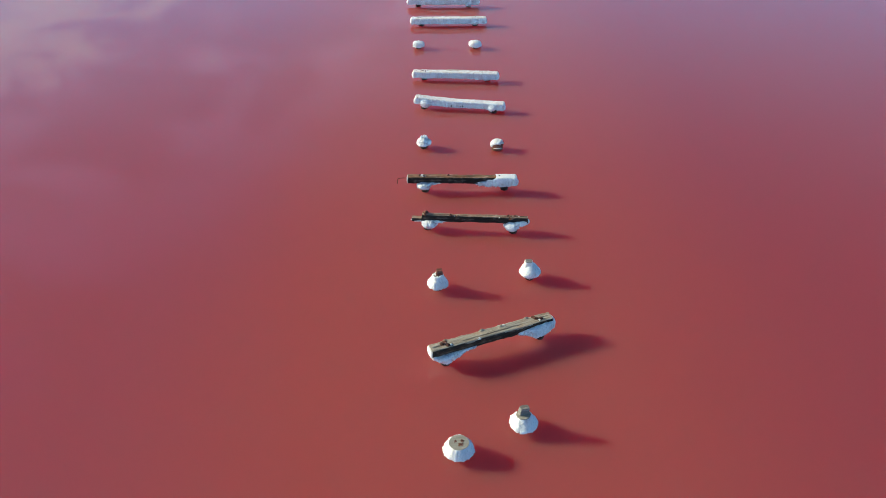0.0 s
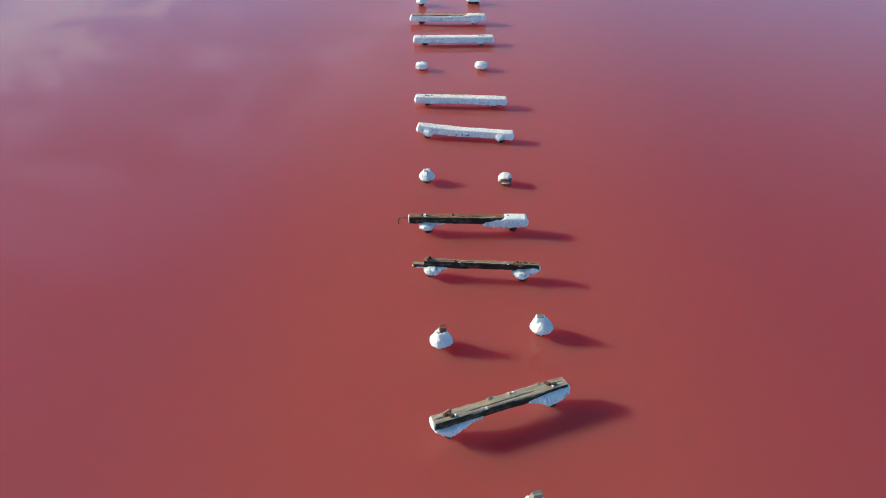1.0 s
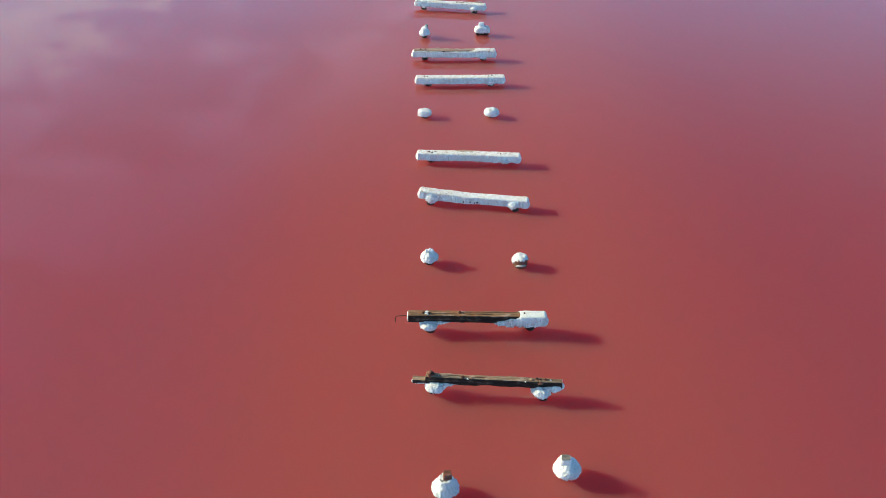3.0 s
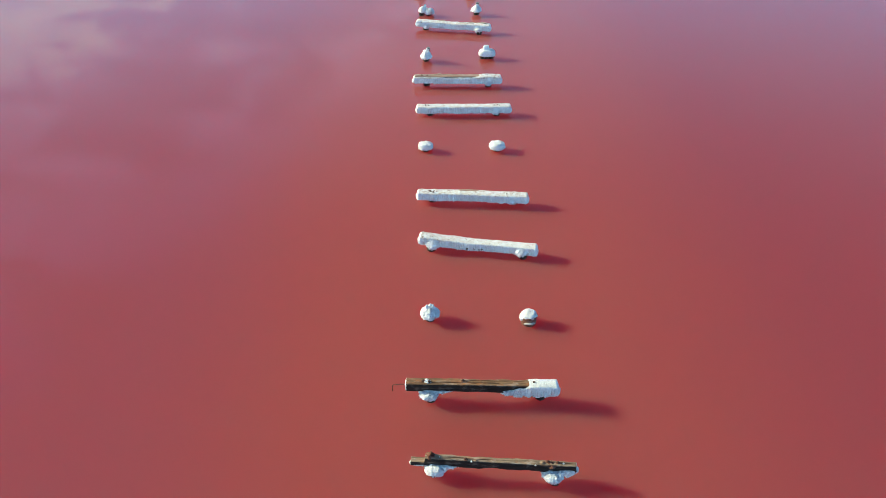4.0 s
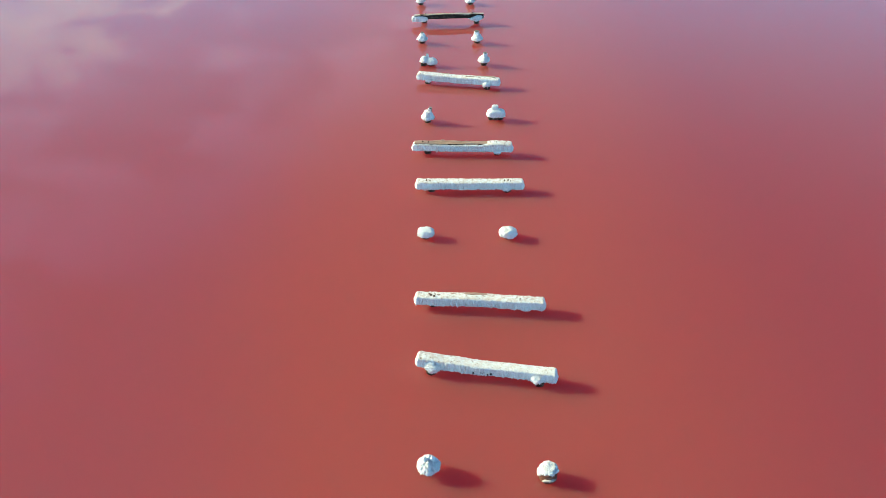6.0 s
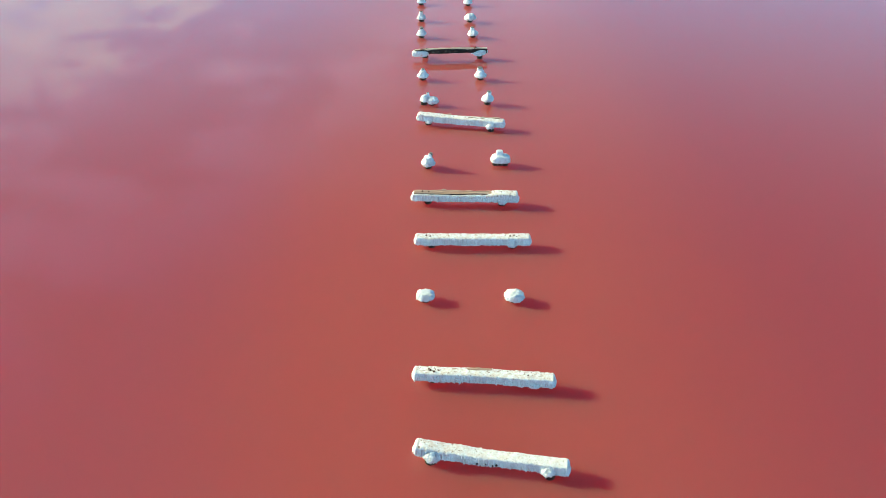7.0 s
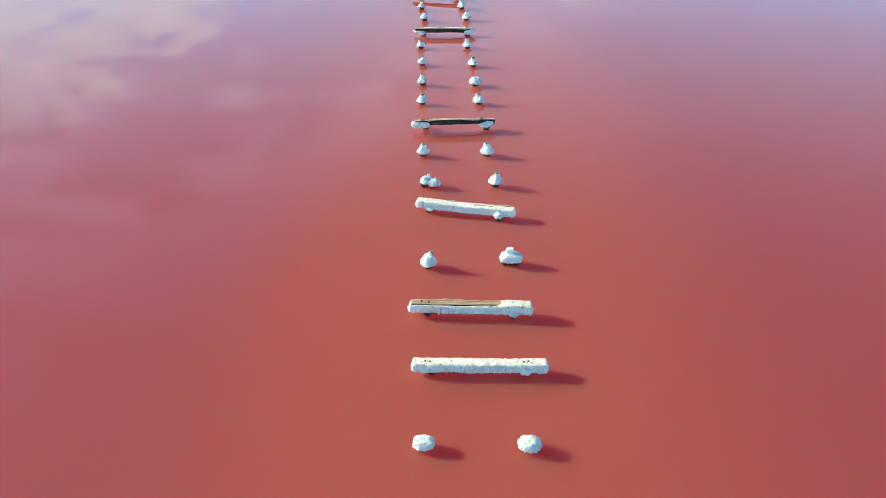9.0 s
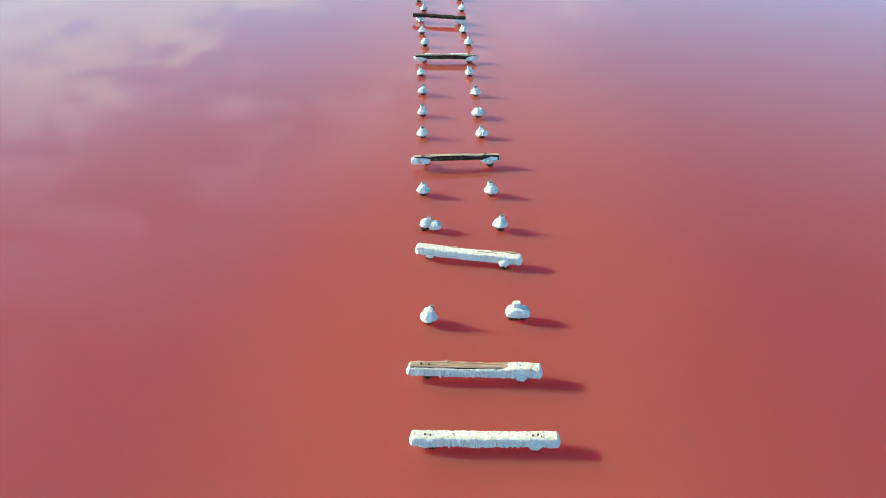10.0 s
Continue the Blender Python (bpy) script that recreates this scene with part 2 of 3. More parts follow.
def salt_body(ctrl, seed, rib=0.026, lump=0.012, drip=0.017, step=0.0055, around=56, power=3.4, flare=0.0, wobble=0.0):
    """A crust along local x. ctrl: rows of s, front y, back y, top z, bottom z. The ends are rounded; ribs run down its sides
    and its lower edge hangs in ragged drips."""
    c = np.array(ctrl, float)
    s0, s1 = c[0, 0], c[-1, 0]
    if 0.1 < s1 - s0 < 0.45:
        s0, s1 = s0 - 0.03, s1 + 0.03
    length = s1 - s0
    count = max(14, int(length / step))
    u = np.linspace(0, 1, count)
    u = 0.85 * u + 0.15 * (0.5 - 0.5 * np.cos(np.pi * u))
    s = s0 + length * u
    cols = [np.interp(s, c[:, 0], c[:, k]) for k in range(1, 5)]
    blunt = min(0.05, 0.45 * length)
    if 0.1 < length < 0.51:
        power, lump, blunt = 3.0, 1.5 * lump, 0.4 * length
    rings = []
    for i, x in enumerate(s):
        front, back, top, low = (col[i] for col in cols)
        d = min(x - s0, s1 - x)
        k = 1.0 if d >= blunt else math.sqrt(max(0.0, 1 - (1 - d / blunt) ** 2)) * 0.72 + 0.28 * (d / blunt) ** 0.25 if d > 0 else 0.0
        sway = wobble * noise.noise((x * 2.3, seed * 1.7, 0.5))
        swell = 1 + 5 * wobble * noise.noise((x * 3.1, seed, 4.5))
        front, back, top, low = front + sway, back + sway, top + 0.5 * sway, low + 0.5 * sway
        my, mz, hy, hz = (front + back) / 2, (top + low) / 2, (back - front) / 2 * k * swell, (top - low) / 2 * k * swell
        ring = []
        for py, pz, ca, sa in rounded(power, around):
            y, z = my + hy * py, mz + hz * pz
            side = ca * ca * min(1.0, max(0.0, (0.85 - pz) / 0.5))
            ribs = 0.9 * billow(x * 27 + seed, y * 8, z * 5) + 0.45 * noise.noise((x * 85, seed + y * 14, z * 14)) + 0.5 * noise.noise((x * 17, seed, z * 9))
            lumps = fbm(x * 11 + seed * 3.1, y * 11, z * 11 + seed)
            push = k * (rib * side * ribs + lump * lumps * (1 - 0.4 * max(0.0, sa)) + (1 - 0.8 * max(0.0, sa)) * 0.008 * billow(x * 34, y * 34, z * 22 + seed) + (1 - 0.5 * max(0.0, sa)) * 0.006 * noise.noise((x * 80, y * 80, z * 60 + seed)))
            y += push * ca
            z += push * sa * 0.8
            if pz < 0:
                hang = max(0.0, 0.8 * noise.noise((x * 48 + seed * 5, 0.3, y * 14)) + 0.5 * noise.noise((x * 14, seed, 1.7)))
                z -= k * drip * hang * min(1.0, -pz * 1.2)
            out = flare * max(0.0, -pz * 0.6 + 0.4) * max(0.0, 1 - d / 0.12) * (1 if x > (s0 + s1) / 2 else -1)
            ring.append((x + out + push * 0.4 * noise.noise((z * 40, y * 40, x * 20 + seed)), y, max(z, 0.006)))
        rings.append(ring)
    return loft("salt_crust", rings)


def salt_mound(profile, seed, wide=1.0, deep=1.0, turn=0.0, rib=0.012, lump=0.02, around=84, shift=(0, 0), square=2.0, grain=0.010):
    """A crust round an upright: profile rows of z, radius from the lower lip to the crown."""
    p = np.array(profile, float)
    along = np.r_[0, np.cumsum(np.hypot(*np.diff(p, axis=0).T))]
    count = max(12, int(along[-1] / 0.008))
    t = np.linspace(0, along[-1], count)
    zs, rs = np.interp(t, along, p[:, 0]), np.interp(t, along, p[:, 1])
    blur = np.array([0.25, 0.5, 0.25])
    for _ in range(2):
        zs[1:-1], rs[1:-1] = np.convolve(zs, blur, "valid"), np.convolve(rs, blur, "valid")
    rings = []
    for z, r in zip(zs, rs):
        ring = []
        for j in range(around):
            a = 2 * math.pi * j / around
            ca, sa = math.cos(a), math.sin(a)
            f = (abs(ca) ** square + abs(sa) ** square) ** (-1 / square)
            lumps = fbm(ca * r * 11 + seed, sa * r * 11, z * 11 + seed * 2.3)
            ribs = 0.4 * noise.noise((ca * 7 + seed, sa * 7, z * 5)) + 0.6 * noise.noise((ca * 15, sa * 15 + seed, z * 7)) + 0.6 * noise.noise((ca * 30, sa * 30 + seed, z * 12))
            fine = 0.9 * billow(ca * r * 34 + seed, sa * r * 34, z * 26 + seed) + 0.9 * noise.noise((ca * r * 70, sa * r * 70, z * 60 + seed))
            q = max(0.0, r * f + min(1.0, r / 0.06) * (0.55 * lump * lumps + 0.75 * rib * ribs * max(0.3, 1 - 1.4 * (z - p[0, 0]) / max(0.01, p[-1, 0] - p[0, 0])) + grain * fine))
            x, y = q * ca * wide, q * sa * deep
            fringe = 0.028 * max(0.0, ribs) * max(0.0, 1 - (z - p[:, 0].min()) / 0.06)
            ct, st = math.cos(turn), math.sin(turn)
            ring.append((shift[0] + ct * x - st * y, shift[1] + st * x + ct * y, max(0.006, z - fringe + 0.5 * lump * fbm(ca * r * 14, sa * r * 14 + seed, seed))))
        rings.append(ring)
    return loft("salt_crust", rings)


def timber(length, width, thick, top, seed, bow=0.0, chew=0.008, cracks=(), knots=(), tip=0.0, round_log=False, worn=0.06):
    """A sawn beam along local x: its front face at y = 0, its top at z = top. cracks: rows of y, start, end. knots: rows of s, y, size."""
    across, down = 18, 10
    outline = [(width * k / across, 0.0) for k in range(across + 1)]
    outline += [(width, -thick * k / down) for k in range(1, down + 1)]
    outline += [(width - width * k / 6, -thick) for k in range(1, 7)]
    outline += [(0.0, -thick + thick * k / down) for k in range(1, down)]
    outline.reverse()
    count = int(length / 0.011)
    rings = []
    for i in range(count + 1):
        x = length * i / count
        lift = bow * (1 - (2 * x / length - 1) ** 2)
        thin = 0.45 if x < tip else 1.0
        ring = []
        for y, z in outline:
            if round_log:
                a = math.atan2(z + thick / 2, y - width / 2)
                y, z = width / 2 + width / 2 * math.cos(a), -thick / 2 + thick / 2 * math.sin(a)
            cy, cz = y - width / 2, z + thick / 2
            corner = (abs(cy) / (width / 2)) ** 6 * (abs(cz) / (thick / 2)) ** 6
            ease = 1 - 0.07 * corner - 0.10 * corner * max(0.0, noise.noise((x * 5, seed + y * 3, z * 3)))
            wob = chew * noise.noise((x * 4 + seed, y * 9, z * 9)) + 0.22 * chew * noise.noise((x * 2, y * 70, z * 70 + seed))
            wob += 0.28 * chew * noise.noise((x * 14, y * 26 + seed, z * 26)) - 1.6 * chew * corner * max(0.0, noise.noise((x * 9, seed, y + z)))
            yy, zz = width / 2 + cy * ease + wob * math.copysign(1, cy), cz * ease - thick / 2 + wob * math.copysign(1, cz)
            if z > -0.001:
                for cy0, a, b in cracks:
                    if a < x < b:
                        off = abs(y - cy0 - 0.012 * noise.noise((x * 3, seed, cy0)))
                        zz -= 0.018 * max(0.0, 1 - off / 0.010) * min(1, (x - a) * 12, (b - x) * 12)
            for ks, ky, size in knots:
                d = math.hypot(x - ks, (y - ky) * 1.2) / size
                if d < 1 and z > -0.05:
                    zz += 0.36 * size * (1 - d * d) ** 2
                    yy += 0.25 * size * (1 - d * d) * (1 if ky > width / 2 else -1)
            zz = -thick + (zz + thick) * thin if thin < 1 else zz
            ring.append((x + 0.012 * noise.noise((y * 30, z * 30, seed + (0 if i == 0 else 9))) * (i in (0, count)), yy, top + zz + lift))
        rings.append(ring)
    total = len(outline)
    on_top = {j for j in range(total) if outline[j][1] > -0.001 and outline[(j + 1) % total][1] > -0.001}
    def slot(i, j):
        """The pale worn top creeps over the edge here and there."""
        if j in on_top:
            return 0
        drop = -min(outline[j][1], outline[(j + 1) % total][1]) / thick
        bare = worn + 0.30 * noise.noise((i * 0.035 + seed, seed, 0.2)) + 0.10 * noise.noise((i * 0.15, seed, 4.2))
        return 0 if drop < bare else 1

    return loft("timber", rings, smooth=False, slot=slot, cap_slot=2)


def box_block(sx, sy, z0, z1, seed, lean=(0, 0), taper=0.84, chip=0.014):
    """An upright squared block with worn edges."""
    rings = []
    steps = 8
    for i in range(steps + 1):
        f = i / steps
        z = z0 + (z1 - z0) * f
        k = 1 + (taper - 1) * f
        if i == steps:
            k *= 0.93
        ring = []
        for j in range(24):
            a = 2 * math.pi * j / 24
            ca, sa = math.cos(a), math.sin(a)
            x = math.copysign(abs(ca) ** 0.28, ca) * sx / 2 * k
            y = math.copysign(abs(sa) ** 0.28, sa) * sy / 2 * k
            w = chip * noise.noise((x * 25 + seed, y * 25, z * 25))
            ring.append((x + w + lean[0] * f, y + w + lean[1] * f, z + (0.7 * chip * noise.noise((x * 30, y * 30, seed)) if i == steps else 0)))
        rings.append(ring)
    return loft("peg", rings, smooth=False)


def shaft(radius, z0, z1, seed, squash=1.0):
    rings = []
    for i in range(13):
        z = z0 + (z1 - z0) * i / 12
        ring = []
        for j in range(28):
            a = 2 * math.pi * j / 28
            r = radius * (1 + 0.06 * noise.noise((math.cos(a) * 3 + seed, math.sin(a) * 3, z * 4)) + 0.05 * noise.noise((math.cos(a) * 9, math.sin(a) * 9, seed)))
            ring.append((r * math.cos(a), r * math.sin(a) * squash, z))
        rings.append(ring)
    return loft("shaft", rings)


def rod(points, radius, name):
    """A bent rod through points, six-sided."""
    rings = []
    pts = [Vector(p) for p in points]
    for i, p in enumerate(pts):
        ahead = (pts[min(i + 1, len(pts) - 1)] - pts[max(i - 1, 0)]).normalized()
        side = ahead.cross(Vector((0, 1, 0.02))).normalized()
        other = ahead.cross(side)
        rings.append([tuple(p + radius * (math.cos(k * math.pi / 4) * side + math.sin(k * math.pi / 4) * other)) for k in range(8)])
    return loft(name, rings)


def lump(name, size, seed, flat=0.6, rough=0.3):
    rings = []
    for i in range(11):
        b = math.pi * i / 10
        ring = []
        for j in range(16):
            a = 2 * math.pi * j / 16
            d = Vector((math.sin(b) * math.cos(a), math.sin(b) * math.sin(a), -math.cos(b)))
            r = size * (1 + 1.5 * rough * noise.noise(d * 1.7 + Vector((seed, 0, 0))) + rough * noise.noise(d * 4.1 + Vector((0, seed, 0))))
            ring.append((d.x * r, d.y * r, d.z * r * flat))
        rings.append(ring)
    return loft(name, rings)


def thing(name, x, y, turn=0.0, label="", category="", group=""):
    ob = new(name)
    ob.matrix_world = pose(x, y, 0, 0, 0, turn)
    ob.empty_display_size = 0.1
    return tagged(ob, label, category, group)


# ---- the lake ----
def lake():
    size, cells = 2400.0, 24
    line = [math.copysign(abs(k / (cells / 2)) ** 2.2, k) * size for k in range(-cells // 2, cells // 2 + 1)]
    verts = [(x, y, 0.0) for y in line for x in line]
    m = cells + 1
    faces = [(r * m + c, r * m + c + 1, (r + 1) * m + c + 1, (r + 1) * m + c) for r in range(cells) for c in range(cells)]
    ob = new("water", mesh_of("water", verts, faces))
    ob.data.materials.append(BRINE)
    return tagged(ob, "still opaque pink-red brine of a shallow salt lake", "lake water", kind="structure")


lake()

# ---- piles ----
PILES = "row of pier piles"


def profile(style, r, h):
    low = 0.095
    if style == "ball":
        return [(low + 0.02, 0.45 * r), (low, 0.72 * r), (low + 0.05, 0.93 * r), (0.42 * h, r), (0.66 * h, 0.90 * r), (0.88 * h, 0.60 * r), (h, 0.30 * r), (h, 0.0)]
    if style == "bell":
        return [(low + 0.02, 0.45 * r), (low - 0.01, 0.78 * r), (low + 0.015, r), (low + 0.05, 0.99 * r), (0.58 * h, 0.82 * r), (0.78 * h, 0.64 * r), (0.94 * h, 0.54 * r), (h, 0.47 * r), (h, 0.0)]
    if style == "stump":
        return [(low + 0.01, 0.5 * r), (low - 0.02, 0.85 * r), (low + 0.03, r), (0.5 * h, 0.93 * r), (h - 0.03, 0.70 * r), (h - 0.005, 0.64 * r), (h - 0.01, 0.60 * r), (h - 0.02, 0.0)]
    if style == "block":
        return [(0.075, 0.55 * r), (0.055, 0.92 * r), (0.075, r), (0.70 * h, 0.98 * r), (0.92 * h, 0.85 * r), (h, 0.5 * r), (h, 0.0)]
    low = 0.055
    return [(low + 0.02, 0.5 * r), (low, 0.8 * r), (low + 0.04, r), (0.55 * h, r), (0.8 * h, 0.82 * r), (h, 0.45 * r), (h, 0.0)]


def pile(x, y, seed, style="ball", r=0.17, h=0.30, peg=None, wide=1.0, deep=1.0, post=0.085, label="", square=2.0, lump_size=0.026, rib=0.024, posts=((0, 0),), raised=0.0, sleeve=0.82, grain=0.010):
    """peg: width, depth, height of its head, x, y, material, lean. sleeve: how far up the peg the salt has crept."""
    ob = thing("wooden_pile", x, y, 0, label or "wooden pile stub caked in white salt, standing in brine", "pile", PILES)
    for px, py in posts:
        p = part("shaft", shaft(post, -0.45, min(h * 0.6, 0.16), seed), TARRED, ob, "dark wet timber shaft")
        p.location = (px, py, 0)
    crust = part("salt_crust", salt_mound(profile(style, r, h), seed, wide, deep, seed if wide == 1.0 else 0.0, rib, lump_size, square=square, grain=grain), SALT, ob, "knobbly white salt crust")
    crust.location.z = raised
    if peg:
        w, d, top, px, py, mat, lean = peg
        turn = 0.25 * noise.noise((seed, 1, 1))
        p = part("peg", box_block(w, d, h * 0.45, top, seed, lean), mat, ob, "squared timber stub on the head")
        p.location, p.rotation_euler = (px, py, 0), (0, 0, turn)
        if sleeve:
            z1 = h * 0.8 + (top - h * 0.8) * sleeve
            rows = [(h * 0.55, 0.62 * w), (h * 0.8, 0.60 * w), (0.5 * (h * 0.8 + z1), 0.53 * w), (z1, 0.49 * w), (z1 + 0.004, 0.40 * w), (z1 - 0.01, 0.0)]
            c = part("peg_crust", salt_mound(rows, seed + 0.7, 1.0, d / w, 0.0, 0.006, 0.012, 40, square=5.0, grain=0.006), SALT, ob, "salt crept up the stub")
            c.location, c.rotation_euler = (px, py, raised), (0, 0, turn)
    return ob


def bare_pile(x, y, seed, top=0.135, radius=0.084):
    ob = thing("wooden_pile", x, y, 0, "dark wet wooden pile under a crossbeam", "pile", PILES)
    part("shaft", shaft(radius, -0.45, top, seed), TARRED, ob)
    return ob

# ---- piles that carry no beam ----
stump = pile(0.69, 6.17, 1.3, "stump", 0.245, 0.27, lump_size=0.014, label="broad pile stump with a flat tan top, skirted in white salt")
part("stump_top", shaft(0.150, 0.15, 0.268, 1.9), TAN_TOP, stump, "flat tan timber top with rust spots")
for k, (bx, by) in enumerate(((-0.055, 0.02), (0.045, 0.03), (0.02, -0.045), (0.05, -0.03))):
    spot = part("rust_spot", lump("rust_spot", 0.024 + 0.006 * (k % 3), k + 3.0, 0.16, 0.6), RUST_WOOD, stump, "rusty iron remains")
    spot.location = (bx, by, 0.266)
shoulder = pile(1.70, 6.70, 2.1, "bell", 0.225, 0.30, (0.175, 0.11, 0.445, -0.035, 0.03, PEG_WOOD, (0.02, -0.02)), lump_size=0.016, sleeve=0.0, label="salt-skirted pile with a grey squared timber stub")
part("shoulder", shaft(0.110, 0.12, 0.312, 2.6), TAN_TOP, shoulder, "tan timber shoulder").location = (-0.01, 0.0, 0)
for piece in shoulder.children:
    if piece.name.startswith("peg"):
        piece.rotation_euler = (0.0, 0.03, 0.30)
stubbed = pile(0.34, 10.17, 3.4, "bell", 0.195, 0.33, (0.135, 0.12, 0.43, 0.03, 0.02, RUST_WOOD, (0.0, 0.0)), sleeve=0.35, label="salt-caked pile with a rust-brown squared stub")
part("shoulder", shaft(0.086, 0.2, 0.327, 3.7), PEG_WOOD, stubbed, "grey timber shoulder").location = (0.0, 0.01, 0)
pile(2.10, 10.50, 4.2, "ball", 0.205, 0.33, (0.155, 0.12, 0.415, -0.035, 0.0, PEG_WOOD, (0.0, 0.0)), sleeve=0.88, label="round salt-caked pile with a short salted stub")
crown = pile(-0.035, 15.585, 5.7, "ball", 0.181, 0.27, label="salt-caked pile with jagged salt points on top", lump_size=0.03)
for k, (bx, by) in enumerate(((-0.055, 0.0), (0.01, 0.03), (0.055, 0.01))):
    tip = part("salt_point", salt_mound([(0.22, 0.05), (0.28, 0.032), (0.325, 0.015), (0.335, 0.0)], 5.0 + k, lump=0.006, rib=0.006, around=24), SALT, crown, "jagged salt point")
    tip.location = (bx, by, 0)

ledge = thing("wooden_pile", 1.72, 15.53, 0, "dark wooden pile with a white salt cap and a split ledge", "pile", PILES)
part("shaft", shaft(0.134, -0.45, 0.180, 6.6), RUST_WOOD, ledge, "brown wet timber shaft")
part("salt_crust", salt_mound([(0.178, 0.07), (0.160, 0.12), (0.168, 0.142), (0.205, 0.134), (0.226, 0.092), (0.232, 0.0)], 6.1, lump=0.018, rib=0.03), SALT, ledge, "white salt cap")
part("salt_lip", salt_body([(-0.08, -0.165, -0.11, 0.098, 0.078), (0.07, -0.165, -0.11, 0.090, 0.074)], 6.9, 0.004, 0.006, 0.008, around=24), END_GRAIN, ledge, "pale split timber ledge").rotation_euler = (0.0, -0.06, 0.10)
part("salt_flank", salt_mound([(0.07, 0.03), (0.09, 0.05), (0.15, 0.055), (0.19, 0.04), (0.20, 0.0)], 6.4, shift=(-0.115, -0.02), lump=0.015, around=32), SALT, ledge, "salt on the flank")

pile(-0.32, 21.58, 7.7, "block", 0.165, 0.20, raised=0.0, grain=0.014, label="low flat lump of salt on a pile", wide=1.02, deep=0.80, lump_size=0.03, rib=0.03, square=2.6)
pile(1.36, 21.62, 8.3, "block", 0.175, 0.205, raised=0.0, grain=0.014, label="low rounded lump of salt on a pile", wide=1.02, deep=0.85, lump_size=0.03, rib=0.03, square=2.4)
pile(-0.48, 26.63, 9.1, "bell", 0.170, 0.30, (0.085, 0.085, 0.39, 0.045, 0.02, PEG_WOOD, (0.02, 0.0)), label="conical salt-caked pile with a thin salted stub")
pile(1.24, 26.82, 10.6, "block", 0.175, 0.225, (0.155, 0.11, 0.345, -0.03, 0.04, PEG_WOOD, (0.0, 0.0)), wide=1.30, deep=0.74, square=4.0, posts=((-0.115, 0.0), (0.0, 0.01), (0.11, 0.0)), post=0.078, raised=0.035, lump_size=0.010, rib=0.034, grain=0.012, sleeve=0.85, label="double pile under one block of salt with a pale stub")
twin = pile(-0.72, 30.07, 11.5, "ball", 0.135, 0.265, (0.07, 0.06, 0.335, 0.085, 0.03, PEG_WOOD, (0.0, 0.0)), wide=0.92, sleeve=0.95, grain=0.014, posts=((-0.02, 0), (0.20, 0.0)), label="pair of piles merged in one lump of salt")
part("salt_crust", salt_mound(profile("pan", 0.145, 0.225), 11.9, 1.15, 0.95, shift=(0.215, -0.03), lump=0.03, rib=0.02, grain=0.014), SALT, twin, "second lump of salt")
pile(0.98, 30.14, 12.2, "ball", 0.17, 0.28, (0.11, 0.10, 0.37, 0.03, 0.02, PEG_WOOD, (0.0, 0.0)), label="round salt-caked pile with a narrow grey stub")
pile(-0.85, 31.69, 13.8, "bell", 0.16, 0.27, (0.10, 0.10, 0.33, 0.0, 0.02, PEG_WOOD, (0.0, 0.0)), label="conical salt-caked pile with a small stub")
pile(0.80, 31.75, 14.4, "bell", 0.175, 0.27, (0.15, 0.12, 0.36, -0.02, 0.02, PEG_WOOD, (0.0, 0.0)), label="salt-caked pile with a broad grey stub")

FAR = [
    # x, y, radius, height, stub width, stub head, stub material
    (-1.04, 34.94, 0.155, 0.28, 0.13, 0.375, PEG_WOOD), (0.59, 35.01, 0.165, 0.27, 0.13, 0.37, PEG_WOOD),
    (-1.11, 36.37, 0.145, 0.27, 0.13, 0.375, PEG_WOOD), (0.49, 36.36, 0.175, 0.26, 0.13, 0.36, SALT),
    (-1.20, 37.97, 0.145, 0.26, 0.10, 0.36, PEG_WOOD), (0.42, 37.95, 0.150, 0.26, 0.14, 0.36, PEG_WOOD),
    (-1.33, 39.50, 0.140, 0.25, 0.10, 0.35, PEG_WOOD), (0.22, 39.56, 0.150, 0.26, 0.14, 0.37, PEG_WOOD),
    (-1.35, 42.31, 0.140, 0.26, 0.09, 0.33, SALT), (0.16, 42.43, 0.150, 0.27, 0.12, 0.37, PEG_WOOD),
    (-1.52, 43.61, 0.130, 0.26, 0.09, 0.38, PEG_WOOD), (-0.03, 43.74, 0.150, 0.27, 0.11, 0.39, PEG_WOOD),
    (-1.59, 46.27, 0.140, 0.26, 0.09, 0.36, PEG_WOOD), (-0.13, 46.34, 0.150, 0.27, 0.11, 0.37, PEG_WOOD),
    (-1.86, 47.51, 0.140, 0.26, 0.09, 0.36, PEG_WOOD), (-0.24, 47.74, 0.150, 0.27, 0.11, 0.37, PEG_WOOD),
]
for k, (x, y, r, h, w, head, mat) in enumerate(FAR):
    stub = None if mat == SALT else (0.9 * w, 0.9 * w, head - 0.05, 0.03 * math.sin(5.0 * k), 0.02, mat, (0.0, 0.0))
    broad = 1.12 if k == 3 else 1.0
    pile(x, y, 20.3 + 1.7 * k, "ball", 1.02 * r, h - 0.03 if stub else h + 0.02, stub, broad, 1.0, raised=-0.015, lump_size=0.045, rib=0.03, grain=0.015, sleeve=0.72 + 0.3 * ((k * 7) % 5) / 4)

# ---- crossbeams ----
BEAMS = "crossbeams of the old pier"


def beam(left, right, label, piles=()):
    """A thing whose local x runs from the left end of its front top edge to the right end. piles: places of its two piles."""
    turn = math.degrees(math.atan2(right[1] - left[1], right[0] - left[0]))
    ob = thing("crossbeam", left[0], left[1], turn, label, "beam", BEAMS)
    for k, (x, y) in enumerate(piles):
        bare_pile(x, y - 0.02, 3.1 * x + y + k)
    return ob, math.hypot(right[0] - left[0], right[1] - left[1])


